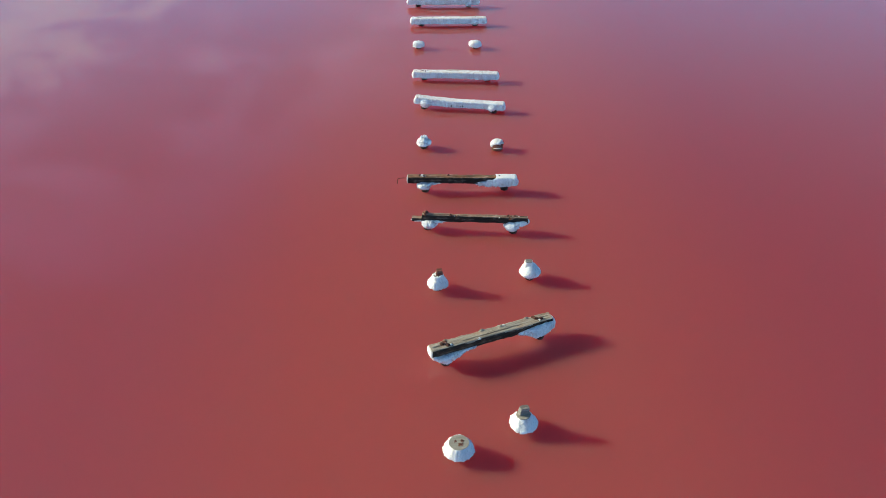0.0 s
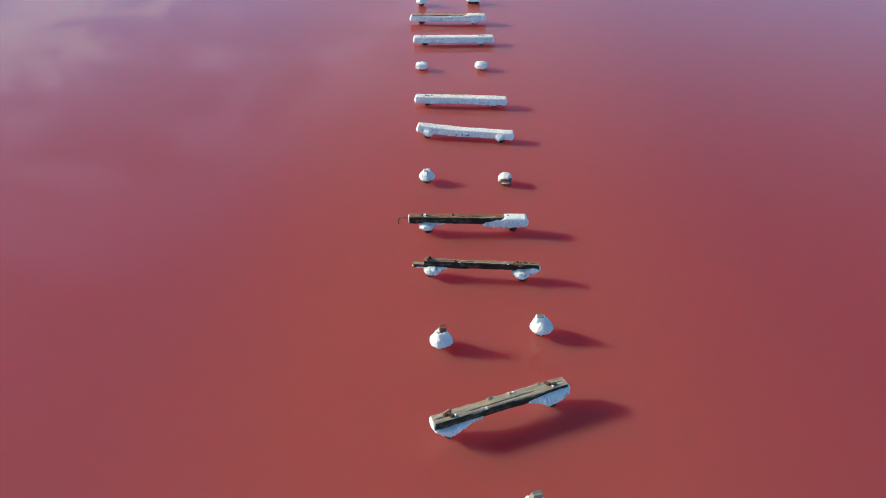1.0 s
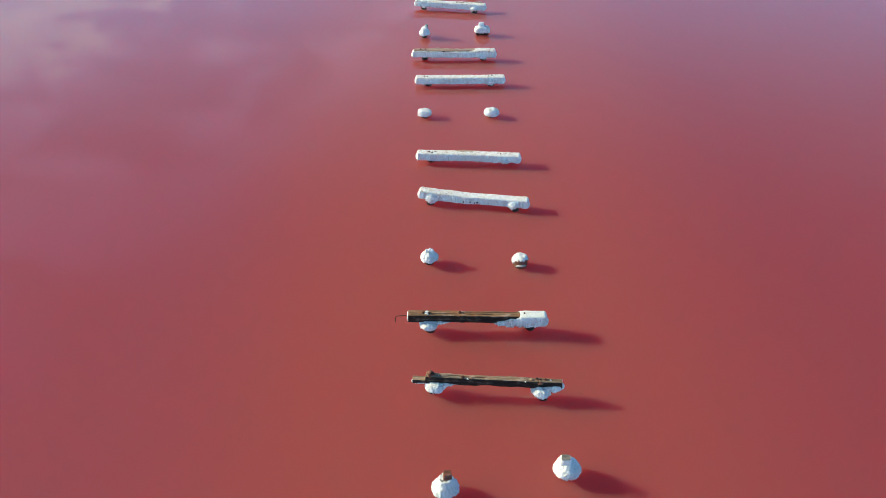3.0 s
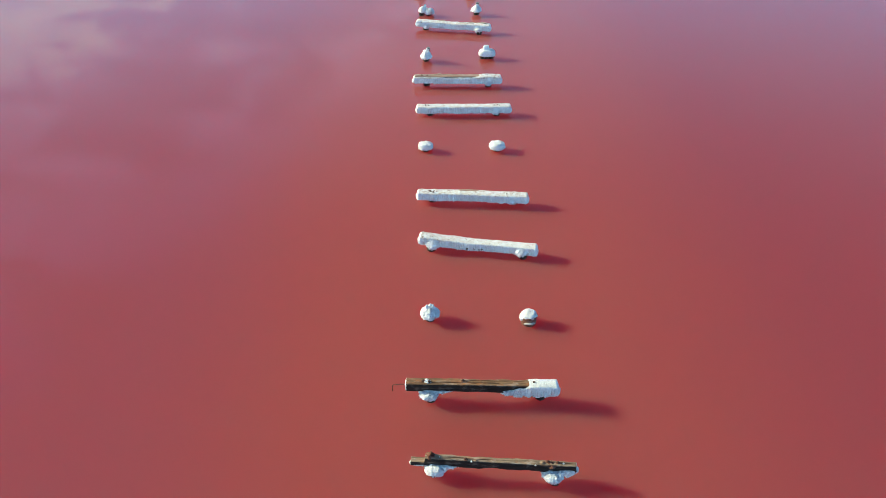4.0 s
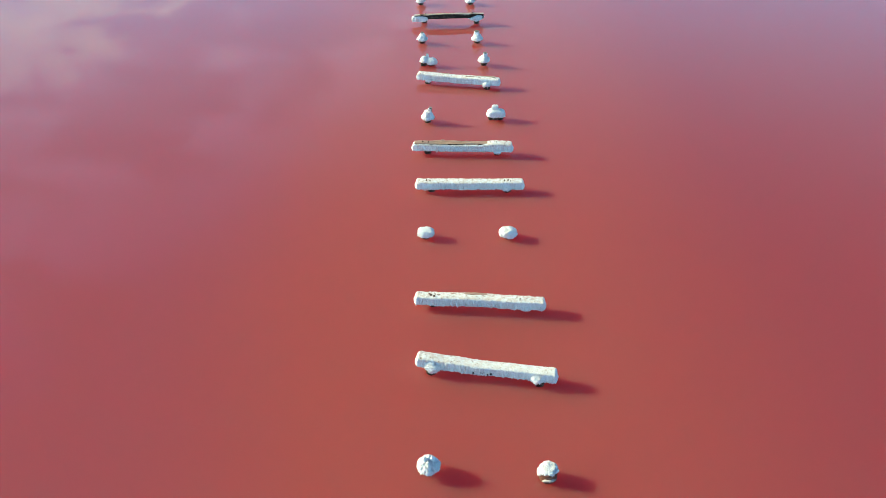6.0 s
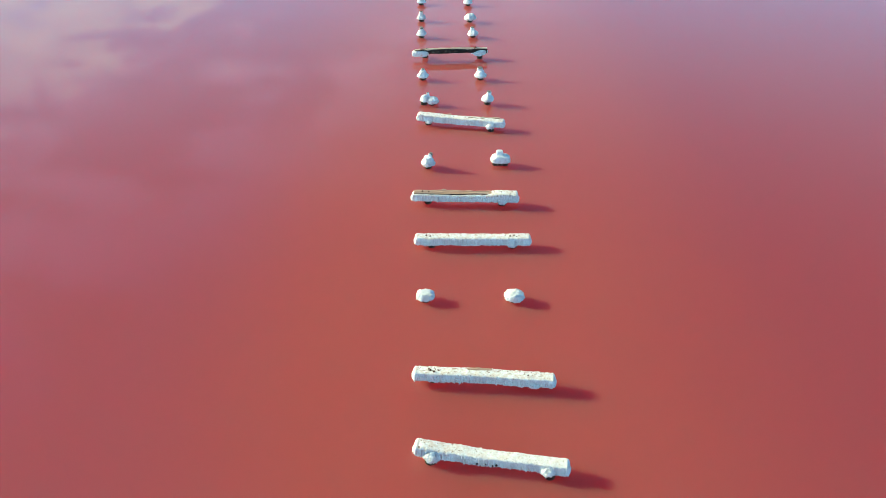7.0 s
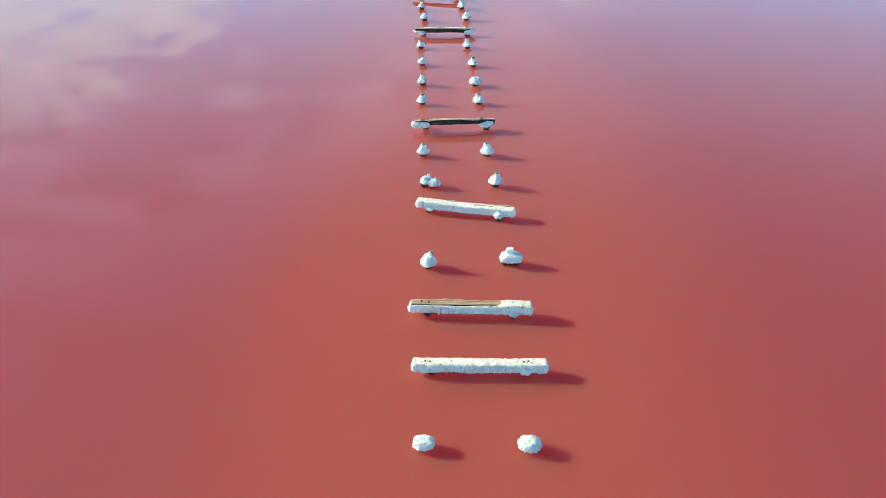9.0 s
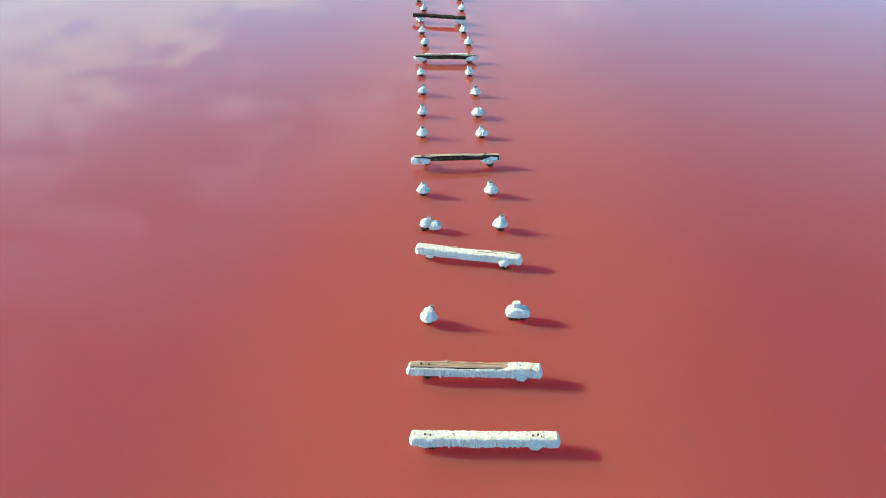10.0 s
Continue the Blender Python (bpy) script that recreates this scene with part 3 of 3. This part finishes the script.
def bolt(parent, s, y, z, seed, size=0.022):
    def stack(rows, sides):
        return [[(size * r * math.cos(2 * k * math.pi / sides), size * r * math.sin(2 * k * math.pi / sides), dz) for k in range(sides)] for r, dz in rows]

    ob = part("bolt", loft("bolt", stack(((1.0, 0.0), (1.0, 0.026), (0.7, 0.03)), 6), smooth=False), IRON, parent, "rusted bolt head")
    part("washer", loft("washer", stack(((1.9, -0.004), (1.9, 0.005), (1.1, 0.007)), 14), smooth=False), IRON, ob, "rusted washer")
    ob.location, ob.rotation_euler = (s, y, z), (0, 0, seed)


def knob(parent, s, y, z, size, seed, mat=None, name="salt_knob"):
    ob = part(name, lump(name, size, seed, 0.5, 0.6), mat or SALT, parent)
    ob.location = (s, y, z)


def hanging_lump(ob, s, y, r, z0, z1, seed, wide=1.2, label="rough lump of white salt round the pile head"):
    """A jagged lump of salt that hangs round a pile head under the beam."""
    rows = [(z0 + 0.03, 0.25 * r), (z0, 0.44 * r), (z0 + 0.02, 0.62 * r), (z0 + 0.3 * (z1 - z0), 0.84 * r), (z0 + 0.55 * (z1 - z0), 0.97 * r), (z0 + 0.8 * (z1 - z0), 0.80 * r), (z1, 0.35 * r), (z1, 0.0)]
    part("salt_lump", salt_mound(rows, seed, wide, 1.0, 0.0, 0.042, 0.024, 84, (s, y), grain=0.013), SALT, ob, label)


def full_crust(ob, length, seed, lift=(), width=0.215, top=0.295, low=0.11):
    """Salt all round a beam. lift: rows of s, rise along the length."""
    rows = [(0.0, 0.0), (length, 0.0)] if not lift else lift
    part("salt_crust", salt_body([(s, 0.0, width, top + d, low + d) for s, d in rows], seed, power=7.0, flare=0.022, wobble=0.012), DUSTY_SALT, ob, "thick ribbed white salt crust")


# grey timber that lies askew
ob, length = beam((0.275, 8.005), (2.365, 8.865), "weathered grey timber crossbeam with cracks, salt under both ends", ((0.49, 8.17), (2.14, 8.84)))
ob.location.z = 0.05
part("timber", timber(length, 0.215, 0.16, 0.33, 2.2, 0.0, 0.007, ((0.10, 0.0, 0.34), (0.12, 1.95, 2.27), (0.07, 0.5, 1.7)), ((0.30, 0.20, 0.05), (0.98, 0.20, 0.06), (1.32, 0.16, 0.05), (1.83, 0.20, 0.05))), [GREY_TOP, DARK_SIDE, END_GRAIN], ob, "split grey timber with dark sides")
part("salt_crust", salt_body([(-0.02, -0.01, 0.20, 0.24, 0.15), (0.10, -0.06, 0.20, 0.20, 0.07), (0.24, -0.085, 0.20, 0.19, 0.0), (0.40, -0.07, 0.19, 0.20, 0.05), (0.60, -0.03, 0.15, 0.21, 0.14), (0.82, -0.012, 0.10, 0.20, 0.165)], 1.1, 0.014), SALT, ob, "white salt under the end")
part("salt_crust", salt_body([(1.56, -0.012, 0.12, 0.22, 0.165), (1.72, -0.03, 0.18, 0.25, 0.13), (1.90, -0.075, 0.19, 0.27, 0.02), (2.10, -0.075, 0.20, 0.29, 0.01), (2.33, -0.02, 0.20, 0.29, 0.15)], 2.7, 0.016), SALT, ob, "white salt hanging under the end")
part("salt_cap", salt_body([(-0.035, 0.005, 0.20, 0.325, 0.17), (0.015, 0.005, 0.20, 0.32, 0.17)], 3.3, 0.006, 0.01, 0.01, around=40), SALT, ob, "salt on the end face")
for s, y in ((0.22, 0.13), (0.30, 0.07), (1.98, 0.12), (2.06, 0.09)):
    bolt(ob, s, y, 0.328, s * 7)
knob(ob, 0.86, 0.02, 0.325, 0.022, 4.4)
knob(ob, 0.36, 0.06, 0.33, 0.022, 1.2)
knob(ob, 2.02, 0.06, 0.33, 0.02, 2.9)
knob(ob, 1.38, 0.17, 0.335, 0.02, 2.3)
part("rust_stain", lump("rust_stain", 0.042, 5.1, 0.12), RUST_WOOD, ob, "rusty splinters").location = (0.27, 0.15, 0.334)
part("rust_stain", lump("rust_stain", 0.038, 6.1, 0.12), RUST_WOOD, ob, "rusty splinters").location = (1.95, 0.17, 0.334)

# thin dark beam with a rusty lump near one end
ob, length = beam((-0.21, 12.21), (2.17, 12.08), "slim dark timber crossbeam, salt lumps where it meets its piles", ((0.12, 12.20), (1.88, 12.07)))
ob.location += Vector((0, -0.05, 0.045))
part("timber", timber(length, 0.105, 0.155, 0.30, 4.4, 0.0, 0.012, ((0.06, 2.0, 2.36), (0.05, 0.5, 1.2)), ((0.30, 0.07, 0.06), (0.95, 0.03, 0.04), (1.9, 0.05, 0.05)), 0.20, worn=-0.12), [DARK_TOP, TARRED, END_GRAIN], ob, "dark timber with a pale worn top")
hanging_lump(ob, 0.36, 0.01, 0.165, 0.01, 0.185, 4.9, 1.1)
part("salt_crust", salt_body([(0.38, -0.05, 0.14, 0.18, 0.09), (0.56, -0.03, 0.13, 0.18, 0.12), (0.72, -0.01, 0.10, 0.17, 0.145)], 4.6, 0.012, 0.014), SALT, ob, "fringe of white salt")
part("salt_crust", salt_body([(0.0, -0.008, 0.10, 0.165, 0.14), (0.25, -0.01, 0.10, 0.165, 0.14)], 4.1, 0.006, 0.006, 0.012, around=32), SALT, ob, "thin salt fringe")
hanging_lump(ob, 2.06, 0.0, 0.16, 0.01, 0.19, 5.3, 1.05)
part("salt_crust", salt_body([(2.08, -0.06, 0.14, 0.20, 0.07), (2.20, -0.05, 0.15, 0.22, 0.09), (2.40, -0.03, 0.15, 0.24, 0.12)], 5.9, 0.016, 0.018), SALT, ob, "white salt round the end")
part("rust_lump", lump("rust_lump", 0.055, 3.3, 0.7, 0.6), RUST_WOOD, ob, "rust-brown splintered knot").location = (0.29, 0.05, 0.31)
part("rust_lump", lump("rust_lump", 0.06, 8.3, 0.4, 0.6), RUST_WOOD, ob, "rust-brown splintered patch").location = (2.04, 0.04, 0.275)
for s, y in ((0.33, 0.06), (0.80, 0.03), (1.98, 0.07), (2.12, 0.06)):
    bolt(ob, s, y, 0.298, s * 5, 0.016)
for s, y, r in ((0.42, 0.05, 0.018), (0.88, 0.0, 0.014), (1.8, 0.0, 0.013), (2.2, 0.05, 0.018)):
    knob(ob, s, y, 0.297, r, s * 3)

# brown beam with one salted end and an iron hook
ob, length = beam((-0.35, 13.66), (2.06, 13.64), "brown timber crossbeam with one end under salt and an iron hook", ((0.04, 13.66), (1.79, 13.74)))
ob.location += Vector((0, -0.045, 0.045))
part("timber", timber(length - 0.03, 0.16, 0.165, 0.31, 6.2, 0.0, 0.007, ((0.06, 0.1, 1.5), (0.11, 0.9, 1.9)), ((0.92, 0.10, 0.04),), worn=-0.04), [BROWN_TOP, TARRED, END_GRAIN], ob, "brown-topped timber with a tarred side")
hanging_lump(ob, 0.36, 0.0, 0.165, 0.03, 0.185, 6.8, 1.05)
part("salt_crust", salt_body([(0.30, -0.06, 0.14, 0.18, 0.10), (0.45, -0.045, 0.14, 0.18, 0.105), (0.60, -0.03, 0.12, 0.18, 0.125), (0.76, -0.012, 0.12, 0.175, 0.145)], 6.3, 0.012, 0.016), SALT, ob, "fringe of white salt")
part("salt_crust", salt_body([(1.50, -0.012, 0.12, 0.185, 0.15), (1.58, -0.03, 0.16, 0.205, 0.115), (1.70, -0.035, 0.175, 0.225, 0.10), (1.80, -0.038, 0.18, 0.27, 0.10), (1.86, -0.035, 0.18, 0.262, 0.10), (1.95, -0.03, 0.18, 0.315, 0.10), (2.08, -0.045, 0.18, 0.325, 0.085), (2.20, -0.04, 0.18, 0.325, 0.10), (2.42, -0.035, 0.18, 0.32, 0.11)], 7.3, 0.030, 0.012, 0.05, power=6.0, flare=0.03), SALT, ob, "ribbed white salt round the end")
part("salt_cap", salt_body([(-0.025, 0.0, 0.16, 0.305, 0.155), (0.012, 0.0, 0.16, 0.305, 0.155)], 7.9, 0.004, 0.006, 0.01, around=40), SALT, ob, "salt on the end face")
part("iron_hook", rod([(0.01, 0.04, 0.27), (-0.08, 0.04, 0.272), (-0.16, 0.035, 0.268), (-0.205, 0.03, 0.262), (-0.222, 0.028, 0.24), (-0.224, 0.028, 0.13)], 0.007, "iron_hook"), IRON, ob, "thin bent iron rod")
part("iron_plate", lump("iron_plate", 0.05, 2.2, 0.16, 0.7), SALT, ob, "salted iron plate").location = (0.33, 0.07, 0.312)
for s, y in ((0.27, 0.08), (0.36, 0.06), (0.90, 0.10), (2.02, 0.08)):
    bolt(ob, s, y, 0.31, s * 3, 0.016)

# fully crusted, slightly bent
ob, length = beam((-0.34, 17.64), (2.00, 17.35), "bent crossbeam wholly wrapped in white salt", ((-0.07, 17.69), (1.72, 17.46)))
ob.location += Vector((0, 0.02, -0.028))
full_crust(ob, length, 8.2, [(0.0, 0.028), (0.25, 0.022), (0.50, 0.004), (0.90, -0.012), (length, -0.018)])
hanging_lump(ob, 0.30, 0.03, 0.12, 0.07, 0.28, 8.8, 1.3)
hanging_lump(ob, 2.04, 0.03, 0.115, 0.05, 0.25, 9.4, 1.1)

for k, s in enumerate((0.98, 1.12, 1.22, 1.27)):
    hole = part("timber_spot", lump("timber_spot", 0.018, k + 1.0, 0.8), TARRED, ob, "dark timber showing through the salt")
    hole.location = (s, -0.004, 0.15 + 0.012 * (k % 2))
ob, length = beam((-0.44, 19.26), (1.94, 19.16), "crossbeam thick with white salt, brown timber showing on top", ((-0.10, 19.46), (1.62, 19.39)))
ob.location += Vector((0, 0.04, -0.030))
full_crust(ob, length, 10.3)
part("timber", timber(0.66, 0.040, 0.05, 0.300, 3.8, 0.0, 0.022), [PINK_TOP, PINK_TOP, PINK_TOP], ob, "bare brown timber between the salt").location = (0.66, 0.15, 0)
for k, (s, y) in enumerate(((0.06, 0.15), (0.12, 0.14), (0.27, 0.12), (0.33, 0.10), (0.37, 0.13), (0.44, 0.11), (1.30, 0.12), (1.62, 0.11), (2.02, 0.12), (2.09, 0.09))):
    part("timber_spot", lump("timber_spot", 0.014 + 0.008 * (k % 3), k + 2.0, 0.25, 0.6), RUST_WOOD, ob, "dark timber showing through the salt").location = (s, y, 0.288)
hanging_lump(ob, 2.02, 0.04, 0.09, 0.085, 0.20, 10.8, 1.3)
for s, y in ((0.30, 0.10), (0.36, 0.07), (1.92, 0.08)):
    bolt(ob, s, y, 0.290, s, 0.011)

ob, length = beam((-0.62, 23.20), (1.77, 23.26), "straight crossbeam wrapped in ribbed white salt", ((-0.27, 23.40), (1.40, 23.42)))
ob.location += Vector((0, 0.065, -0.042))
full_crust(ob, length, 12.7)
hanging_lump(ob, 0.24, 0.04, 0.085, 0.10, 0.20, 12.1, 1.2)
hanging_lump(ob, 2.00, 0.04, 0.11, 0.085, 0.24, 13.4, 1.05)
for k, (s, y) in enumerate(((0.14, 0.10), (0.47, 0.12), (0.70, 0.13), (0.83, 0.11), (1.02, 0.12), (1.24, 0.13), (1.52, 0.11), (2.22, 0.12))):
    part("timber_spot", lump("timber_spot", 0.012 + 0.006 * (k % 3), k + 5.0, 0.22, 0.6), PINK_TOP, ob, "brown timber showing through the salt").location = (s, y, 0.288)
for s, y in ((0.24, 0.11), (0.32, 0.09), (1.96, 0.10), (2.04, 0.12), (2.09, 0.07)):
    bolt(ob, s, y, 0.290, s, 0.011)

# timber top, salt along the sides
ob, length = beam((-0.75, 24.86), (1.57, 24.87), "crossbeam with a bare weathered top and salt down its side", ((-0.42, 25.09), (1.23, 25.06)))
ob.location += Vector((0.01, 0.10, -0.040))
part("timber", timber(1.85, 0.18, 0.15, 0.325, 5.5, 0.0, 0.008, ((0.06, 0.0, 0.5), (0.12, 0.2, 1.7), (0.03, 0.9, 1.7)), ((0.66, 0.17, 0.06),)), [PINK_TOP, TARRED, END_GRAIN], ob, "bare weathered timber top").location = (0.01, 0.015, 0)
part("salt_crust", salt_body([(-0.04, -0.02, 0.17, 0.312, 0.13), (0.30, -0.02, 0.17, 0.305, 0.13), (1.0, -0.02, 0.17, 0.30, 0.125), (1.55, -0.02, 0.18, 0.305, 0.125), (1.72, -0.02, 0.195, 0.325, 0.13), (1.85, -0.025, 0.20, 0.345, 0.13), (length, -0.02, 0.20, 0.335, 0.12)], 14.9, 0.028, power=7.0, flare=0.03, wobble=0.004), DUSTY_SALT, ob, "ribbed white salt crust")
hanging_lump(ob, 1.97, 0.02, 0.11, 0.08, 0.21, 15.4, 1.1)
for s, y in ((0.20, 0.10), (0.34, 0.08), (1.94, 0.09)):
    bolt(ob, s, y, 0.326, s, 0.012)

ob, length = beam((-0.88, 28.82), (1.38, 28.51), "skewed crossbeam wrapped in white salt with a dark crack", ((-0.57, 28.93), (1.04, 28.60)))
ob.location += Vector((0, 0.02, -0.028))
full_crust(ob, length, 16.6, [(0.0, 0.02), (1.0, 0.0), (length, 0.0)])
part("timber", timber(0.42, 0.030, 0.05, 0.303, 7.7), [DARK_TOP, TARRED, TARRED], ob, "dark crack of split timber between the salt").location = (1.34, 0.095, 0)
for s, run in ((0.10, 0.78), (1.62, 0.52)):
    part("timber", timber(run, 0.040, 0.05, 0.306, 7.9 + s, 0.0, 0.018), [PINK_TOP, DARK_TOP, DARK_TOP], ob, "brown timber along the back edge").location = (s, 0.158, 0)
hanging_lump(ob, 1.92, 0.0, 0.12, 0.075, 0.22, 17.2, 1.05)
hanging_lump(ob, 0.33, 0.03, 0.09, 0.09, 0.20, 17.9, 1.15)

# slim bare beams
ob, length = beam((-1.15, 32.99), (1.01, 33.20), "bare grey timber crossbeam with dark side and salted ends", ((-0.86, 33.34), (0.79, 33.33)))
ob.location += Vector((0, 0.06, 0.012))
part("timber", timber(length, 0.115, 0.15, 0.31, 9.3, 0.018, 0.008, ((0.08, 0.9, 2.0),), ((0.34, 0.08, 0.05), (1.85, 0.08, 0.05))), [LIGHT_TOP, TARRED, TARRED], ob, "bare timber, grey on top and dark at the side")
part("salt_crust", salt_body([(-0.09, -0.03, 0.12, 0.27, 0.11), (0.10, -0.04, 0.15, 0.28, 0.10), (0.24, -0.06, 0.16, 0.28, 0.09), (0.42, -0.03, 0.15, 0.25, 0.14)], 18.6, 0.016, 0.024), SALT, ob, "white salt under the end")
part("salt_crust", salt_body([(1.72, -0.04, 0.15, 0.18, 0.13), (1.82, -0.08, 0.17, 0.23, 0.08), (1.98, -0.07, 0.17, 0.27, 0.08), (2.17, -0.03, 0.16, 0.27, 0.12)], 19.5, 0.016, 0.026), SALT, ob, "white salt under the end")
for k, (s, y) in enumerate(((0.22, 0.05), (0.31, 0.08), (1.80, 0.05))):
    part("rust_stain", lump("rust_stain", 0.05, k + 4.4, 0.14, 0.5), RUST_WOOD, ob, "rusty splinters").location = (s, y, 0.316)
for s in (0.35, 1.83):
    bolt(ob, s, 0.07, 0.325, s, 0.014)

ob, length = beam((-1.59, 40.51), (0.47, 40.60), "dark timber crossbeam with salt patches on top and salted ends", ((-1.31, 40.80), (0.21, 40.80)))
ob.location += Vector((0, 0.12, -0.05))
part("timber", timber(length - 0.04, 0.15, 0.15, 0.31, 11.2, 0.012, 0.008, ((0.08, 0.4, 1.6),)), [GREY_TOP, TARRED, TARRED], ob, "dark timber")
part("salt_crust", salt_body([(-0.06, -0.02, 0.14, 0.27, 0.15), (0.12, -0.03, 0.15, 0.26, 0.13), (0.28, -0.05, 0.16, 0.25, 0.09), (0.40, -0.03, 0.15, 0.24, 0.14)], 20.2, 0.016, 0.024), SALT, ob, "white salt under the end")
part("salt_crust", salt_body([(1.64, -0.03, 0.15, 0.24, 0.13), (1.80, -0.05, 0.16, 0.27, 0.09), (1.94, -0.03, 0.16, 0.31, 0.12), (2.10, -0.02, 0.155, 0.31, 0.15)], 21.5, 0.016, 0.026), SALT, ob, "white salt round the end")
part("salt_strip", salt_body([(0.30, 0.09, 0.15, 0.325, 0.29), (0.9, 0.11, 0.15, 0.315, 0.29), (1.2, 0.09, 0.15, 0.325, 0.29), (1.75, 0.08, 0.15, 0.33, 0.29)], 21.9, 0.01, 0.018, 0.0, around=28), SALT, ob, "salt along the back edge")

ob, length = beam((-1.94, 44.82), (0.02, 44.52), "dark rough log lying across two salted piles", ((-1.70, 45.02), (-0.17, 44.96)))
ob.location += Vector((0, 0.12, -0.05))
part("timber", timber(length, 0.15, 0.14, 0.36, 13.1, 0.0, 0.012, (), ((0.8, 0.1, 0.07), (1.2, 0.1, 0.05)), 0.0, True), [DARK_SIDE, TARRED, TARRED], ob, "dark rough log")
part("salt_crust", salt_body([(0.12, -0.02, 0.22, 0.22, 0.10), (0.24, -0.05, 0.24, 0.23, 0.06), (0.40, -0.02, 0.22, 0.22, 0.10)], 22.2, 0.016, 0.026), SALT, ob, "white salt on the pile head")
part("salt_crust", salt_body([(1.58, 0.0, 0.25, 0.22, 0.12), (1.76, 0.0, 0.27, 0.24, 0.06), (1.98, 0.0, 0.24, 0.26, 0.14)], 23.2, 0.016, 0.026), SALT, ob, "white salt on the pile head")
